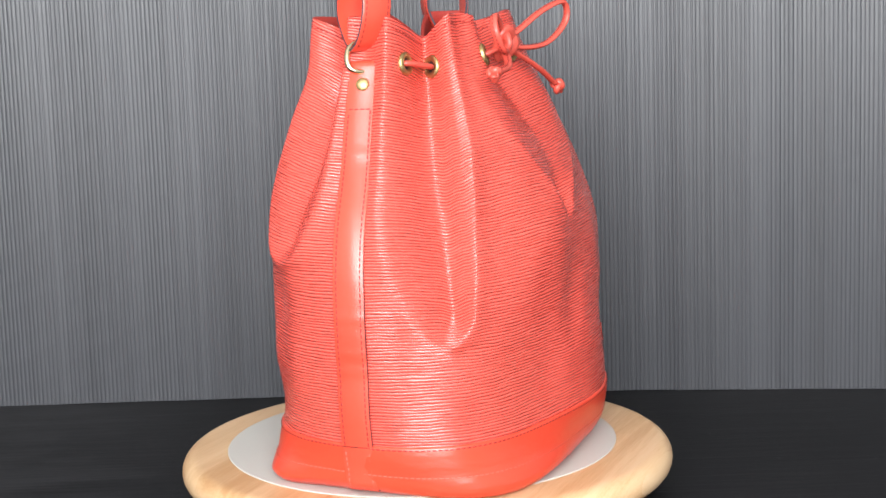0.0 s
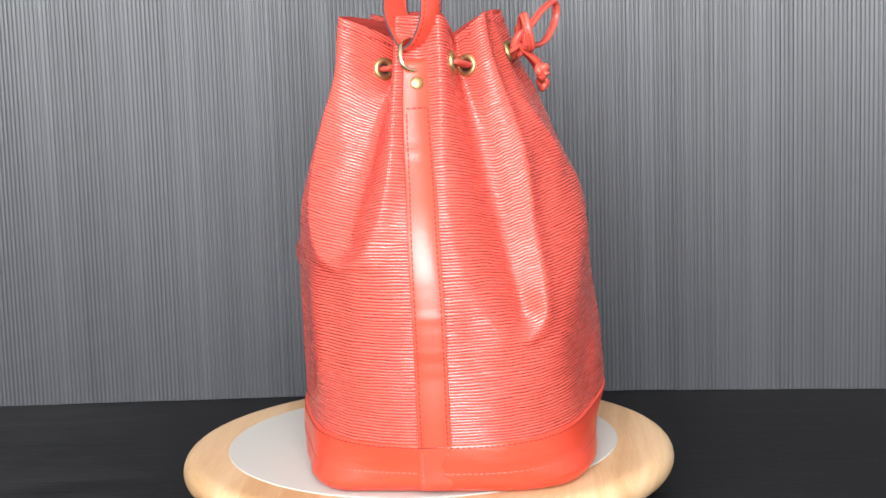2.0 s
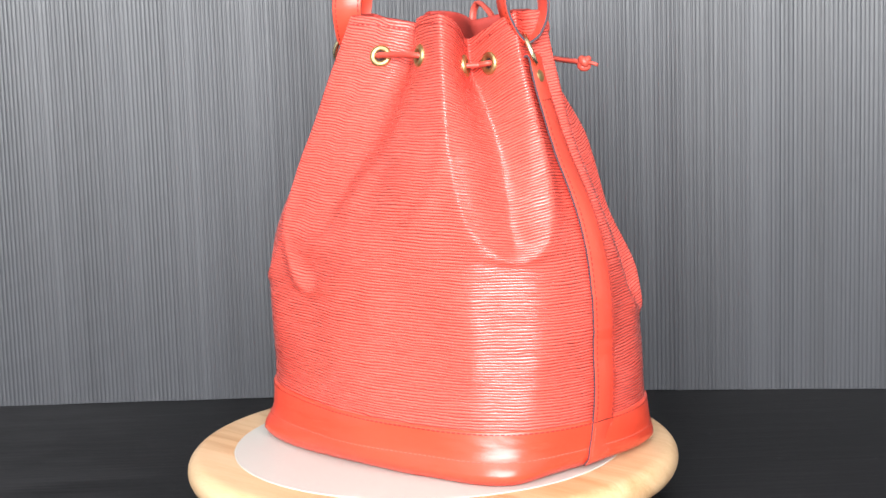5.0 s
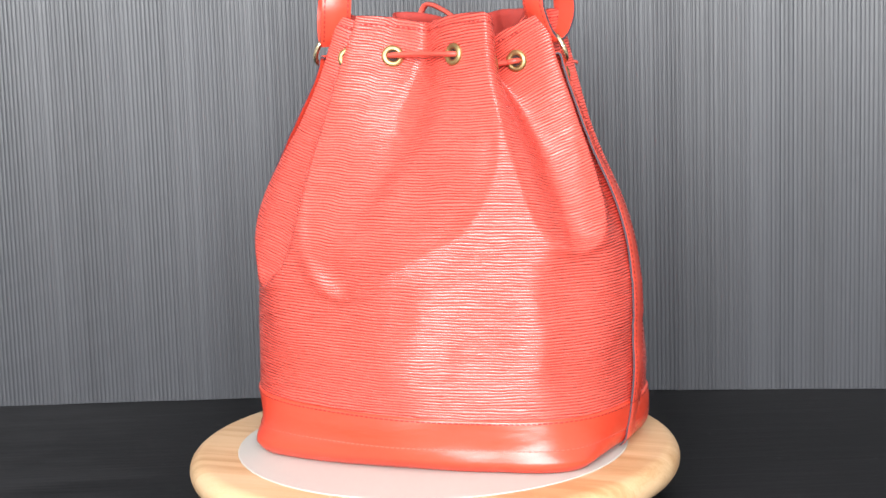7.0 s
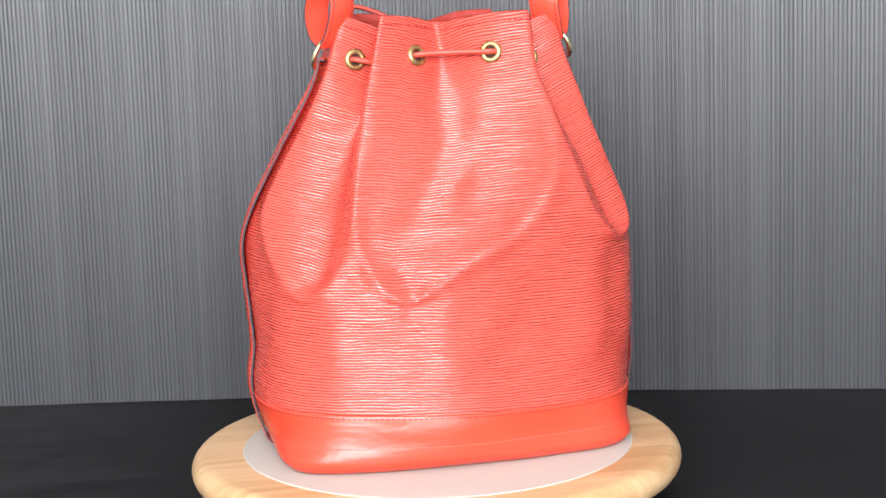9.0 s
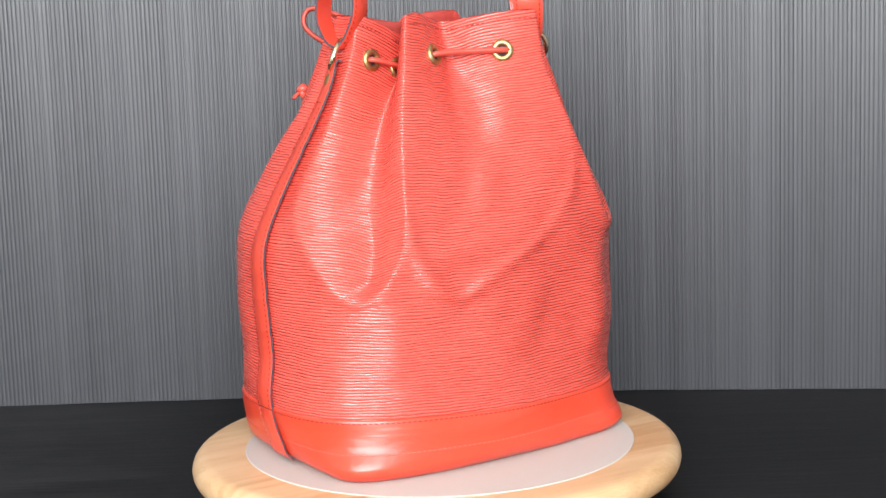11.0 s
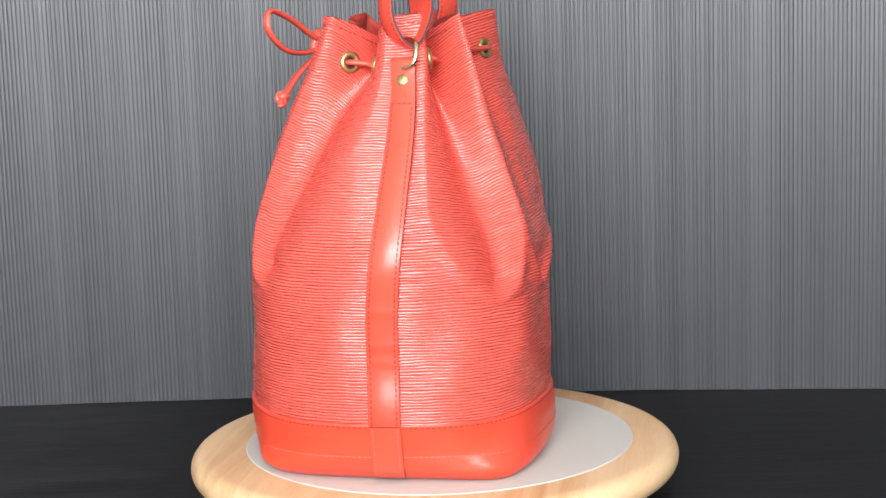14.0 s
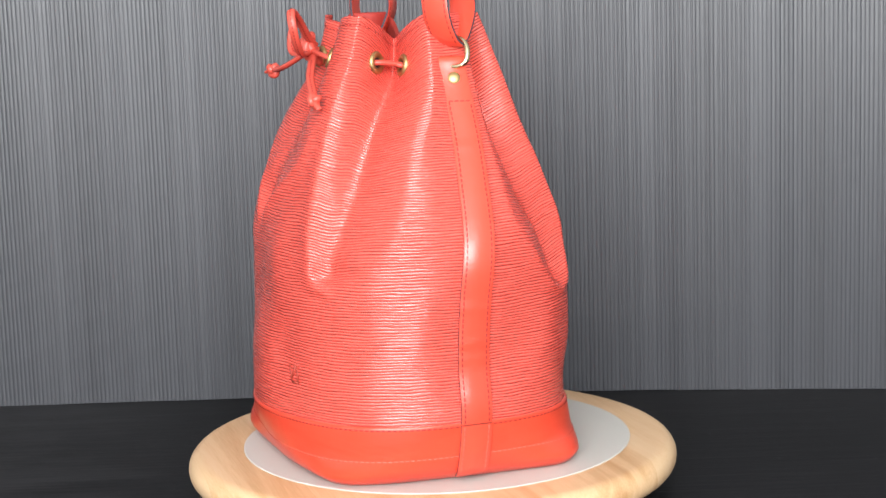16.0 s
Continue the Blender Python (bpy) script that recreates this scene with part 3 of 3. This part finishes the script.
        zs = [hem + 0.0005 + (0.290 - hem) * k / 120 for k in range(121)]
        for z in zs:
            p, side, nrm = lie(z)
            k = max(0.0, (z - 0.16) / 0.14)
            path.append(p + nrm * (0.0007 + 0.0008 * k + 0.0002 * math.sin(z * 130) + 0.0004 * sum(math.exp(-((z - q) / 0.0035) ** 2) for q in (0.092, 0.104, 0.128, 0.236))))
            outs.append(nrm)
            sides.append(side)
        # fold over the ring and down again behind
        top, o, side = path[-1], outs[-1], sides[-1]
        for k in range(1, 6):
            t = math.pi * k / 8
            path.append(top + Vector((0, 0, 1)) * (0.007 * math.sin(t)) - o * (0.0030 * (1 - math.cos(t))))
            outs.append((o * math.cos(t) + Vector((0, 0, 1)) * math.sin(t)).normalized())
            sides.append(side)
        tab = ribbon("side_tab", path, sides, outs, W, 0.0021, thing, [SMOOTH, EDGE], "smooth red leather side tab with dark cut edges", 0.84)
        for e in (-1, 1):
            stitches("tab_seam", [p + s * (e * (W / 2 * (1 - 0.16 * max(0.0, i / 126 - 0.4) / 0.6) - 0.0024)) + o2 * 0.0021 for i, (p, s, o2) in enumerate(zip(path[:109], sides, outs))], outs[:109], tab, thread=DARK_THREAD)
        p, s, o2 = path[109], sides[109], outs[109]
        q = path[108] + outs[108] * 0.0021
        stitches("tab_seam", [q - s * 0.0085, q, q + s * 0.0085], [o2] * 3, tab, thread=DARK_THREAD)
        bm = bmesh.new()
        m = Matrix.Translation(path[117] + outs[117] * 0.0018 + Vector((0, 0, -0.002))) @ outs[117].to_track_quat("Z", "Y").to_matrix().to_4x4()
        bmesh.ops.create_uvsphere(bm, u_segments=20, v_segments=10, radius=0.0052, matrix=m @ Matrix.Diagonal((1, 1, 0.45, 1)))
        part("rivet", bm, BRASS, tab, "domed brass rivet")
        # the piece of tab over the base band
        low_side = Vector((0, c, 0))
        path, outs, sides = [], [], []
        for k in range(14):
            z = 0.004 + (hem - 0.0015 - 0.004) * k / 13
            p, nrm = on_bag(low, max(z, 0.001))
            nrm = Vector((c, 0, 0))
            inset = -0.004 * max(0, 1 - z / 0.010) ** 1.6 + 0.0014 * math.exp(-((z - 0.010) / 0.005) ** 2)
            path.append(Vector((p.x, p.y, z + 0.0010)) + nrm * (0.0014 + inset))
            outs.append(nrm)
            sides.append(low_side)
        foot = ribbon("foot_tab", path, sides, outs, W, 0.0017, thing, [SMOOTH, EDGE])
        for e in (-1, 1):
            stitches("foot_seam", [p + s * (e * (W / 2 - 0.0024)) + o2 * 0.0017 for p, s, o2 in zip(path, sides, outs)], outs, foot)
        # ring
        ring_path = []
        ctr = top - o * 0.004 + Vector((0, 0, 0.0122))
        face = Vector((o.x, o.y, 0)).normalized()
        tilt = (face * -0.4 + Vector((0, 0, 1))).normalized()
        twist = Matrix.Rotation(radians(42) * c, 3, "Z")
        straps.append((c, ctr + tilt * 0.0085, twist @ face, twist @ side))
        side = Matrix.Rotation(radians(26) * c, 3, "Z") @ side
        for k in range(40):
            t = 2 * math.pi * k / 40
            cx, cy = math.cos(t), math.sin(t)
            ring_path.append(ctr + side * (0.0124 * math.copysign(abs(cx) ** 0.75, cx)) + tilt * (0.0112 * math.copysign(abs(cy) ** 0.85, cy)))
        part("ring", tube(ring_path, 0.0020, 10, 1.0, True), PALE_BRASS, thing, "pale brass oblong ring")

    # shoulder strap: a doubled strip through each ring, arching above
    for c, ring_top, face, across in straps:
        b = ring_top + Vector((0, 0, 0.0008))
        outer = [b + face * x + across * (y * c) + Vector((0, 0, z)) for x, y, z in ((-0.001, 0, -0.0035), (0.007, 0.0, 0.003), (0.013, 0.001, 0.018), (0.011, 0.003, 0.036), (-0.002, 0.003, 0.060), (-0.030, 0.002, 0.110), (-0.060, 0, 0.150))]
        inner = [b + face * x + across * (y * c) + Vector((0, 0, z)) for x, y, z in ((-0.001, 0, -0.0035), (-0.008, 0.0, 0.004), (-0.015, 0.0, 0.020), (-0.015, 0.001, 0.036), (-0.012, 0.002, 0.058), (-0.036, 0.001, 0.104), (-0.064, -0.001, 0.143))]
        for name, pts, flip in (("shoulder_strap", outer, 1), ("shoulder_strap", inner, -1)):
            path = spline(pts, 8)
            outs, sides = [], []
            for i, p in enumerate(path):
                d = (path[min(i + 1, len(path) - 1)] - path[max(i - 1, 0)]).normalized()
                s = across
                o = d.cross(s) * 1.0
                o = o.normalized()
                if o.dot(face) * flip < 0 and i > 3:
                    o = -o
                elif i <= 3 and o.z > 0:
                    o = -o
                outs.append(o)
                sides.append(s)
            ob = ribbon(name, path, sides, outs, 0.0225, 0.0022, thing, [SMOOTH, EDGE], "smooth red leather strap with dark cut edges")
            for e in (-1, 1):
                stitches("strap_seam", [p + s * (e * 0.0088) + o2 * 0.0022 for p, s, o2 in zip(path[4:], sides[4:], outs[4:])], outs[4:], ob, thread=DARK_THREAD)
    path = spline([Vector((0.052, 0, 0.455))] + [Vector((0.02, 0, 0.482)), Vector((-0.01, 0, 0.482)), Vector((-0.036, 0, 0.455))], 8)
    ribbon("shoulder_strap", path, [Vector((0, 1, 0))] * len(path), [Vector((0, 0, 1))] * len(path), 0.0225, 0.0044, thing, [SMOOTH, EDGE], "smooth red leather strap with dark cut edges")

    # eyelets and the cord that runs from one to the next across each valley
    ZE = 0.301
    pairs = [(11, 24), (66, 110), (150, 169), (206, 212), (248, 300), (328, 341)]
    for a, b in pairs:
        (pa, na), (pb, nb) = eyelet(a, ZE, thing), eyelet(b, ZE, thing)
        if a == 66:
            continue
        mid, nm = on_bag((a + b) / 2, ZE)
        path = spline([pa - na * 0.004, pa + na * 0.0022, (pa + pb) / 2 * 0.55 + mid * 0.45 + nm * 0.0060, pb + nb * 0.0022, pb - nb * 0.004], 7)
        run = part("cord", tube(path, 0.0039, 10, 0.55), CORD, thing, "flat stitched red leather cord")
        stitches("cord_seam", [q + nm * 0.0026 for q in path[8:-7]], [nm] * len(path[8:-7]), run, 0.0032, 0.002, 0.0004, DARK_THREAD)
    # the bow at the front
    k0 = Vector((0.010, 0.070, 0.306))
    for a in (66, 112):
        p, nrm = on_bag(a, ZE)
        part("cord", tube(spline([p - nrm * 0.004, p + nrm * 0.003, p * 0.4 + k0 * 0.6 + Vector((0, 0.004, 0)), k0], 7), 0.0036, 10, 0.55), CORD, thing, "flat stitched red leather cord")
    loops = [[(0, 0, 0), (-0.018, 0.012, -0.004), (-0.042, 0.022, -0.001), (-0.060, 0.030, 0.014), (-0.055, 0.030, 0.028), (-0.034, 0.020, 0.022), (-0.012, 0.008, 0.008), (0, 0, 0.002)],
             [(0, 0, 0), (0.014, 0.008, -0.005), (0.028, 0.011, -0.003), (0.036, 0.009, 0.009), (0.030, 0.006, 0.020), (0.016, 0.004, 0.016), (0.006, 0.002, 0.006), (0, 0, 0.002)]]
    for l in loops:
        path = spline([k0 + Vector(p) for p in l], 8)
        cord_seam(path[6:-6], 0.0017, part("bow_loop", tube(path, 0.0031, 10, 0.55), CORD, thing, "flat stitched red leather cord"))
    wrap = [k0 + Vector((0.0075 * math.cos(t) * 0.8, 0.002 + 0.004 * math.sin(t), 0.009 * math.sin(t + 0.5))) for t in [2 * math.pi * i / 20 for i in range(20)]]
    part("bow_knot", tube(wrap, 0.0052, 10, 0.65, True), CORD, thing)
    wrap = [k0 + Vector((0.006 * math.cos(t), 0.005 + 0.003 * math.cos(2 * t), 0.008 * math.sin(t))) for t in [2 * math.pi * i / 20 for i in range(20)]]
    part("bow_knot", tube(wrap, 0.0044, 10, 0.7, True), CORD, thing)
    for end, via in (((0.072, 0.088, 0.288), (0.040, 0.086, 0.292)), ((-0.057, 0.089, 0.272), (-0.028, 0.084, 0.287))):
        e, w = Vector(end), Vector(via)
        path = spline([k0, w, e], 8)
        cord_seam(path[4:], 0.0018, part("cord_tail", tube(path, 0.0031, 10, 0.58), CORD, thing, "flat stitched red leather cord"))
        knot(thing, e + (e - w).normalized() * 0.003, (e - w), 0.0056)

    # a small stamped mark low on the front, as plain bars
    bm = bmesh.new()
    for dx, dz, w, h, rot in ((-0.003, 0, 0.0016, 0.013, 8), (0.0, -0.0058, 0.008, 0.0016, 0), (0.0025, 0.001, 0.0016, 0.012, -24), (0.0062, 0.001, 0.0014, 0.012, 20)):
        p, nrm = on_bag(126 - dx * 420, 0.078 + dz, 0.0004)
        m = Matrix.Translation(p) @ nrm.to_track_quat("Z", "Y").to_matrix().to_4x4()
        box(bm, w, h, 0.0006, m @ pose(0, 0, 0, 0, 0, rot))
    part("stamped_mark", bm, EMBOSS, thing, "small worn stamped mark")
    return thing


room()
table()
backdrop()
TURN = turntable()
MAT = mat_disc()
BAG = bag()

# the turning of the table, in degrees
ANGLES = [(0.0, -112.8), (0.5, -111.6), (1.0, -107.8), (1.5, -100.2), (2.0, -93.8), (2.5, -86.0), (3.0, -75.3), (3.5, -68.6), (4.0, -60.4), (4.2, -56.7),
          (6.3, -31.7), (6.5, -29.5), (7.0, -22.7), (7.5, -15.7), (8.0, -11.3), (8.5, -2.0), (9.0, 9.7), (9.2, 13.5), (11.3, 36.0), (11.5, 39.5),
          (12.0, 47.0), (12.5, 55.6), (13.0, 63.9), (13.5, 71.7), (14.0, 80.4), (14.5, 87.6), (15.0, 92.3), (15.5, 99.1), (16.0, 107.5)]


def motions():
    walk(TURN, [(t, pose(0, 0, 0, 0, 0, a)) for t, a in ANGLES])
    walk(MAT, [(t, pose(0, 0, TURN_TOP, 0, 0, a)) for t, a in ANGLES])
    walk(BAG, [(t, pose(0, 0, 0, 0, 0, a) @ pose(BAG_AT[0], BAG_AT[1], TURN_TOP)) for t, a in ANGLES])


motions()
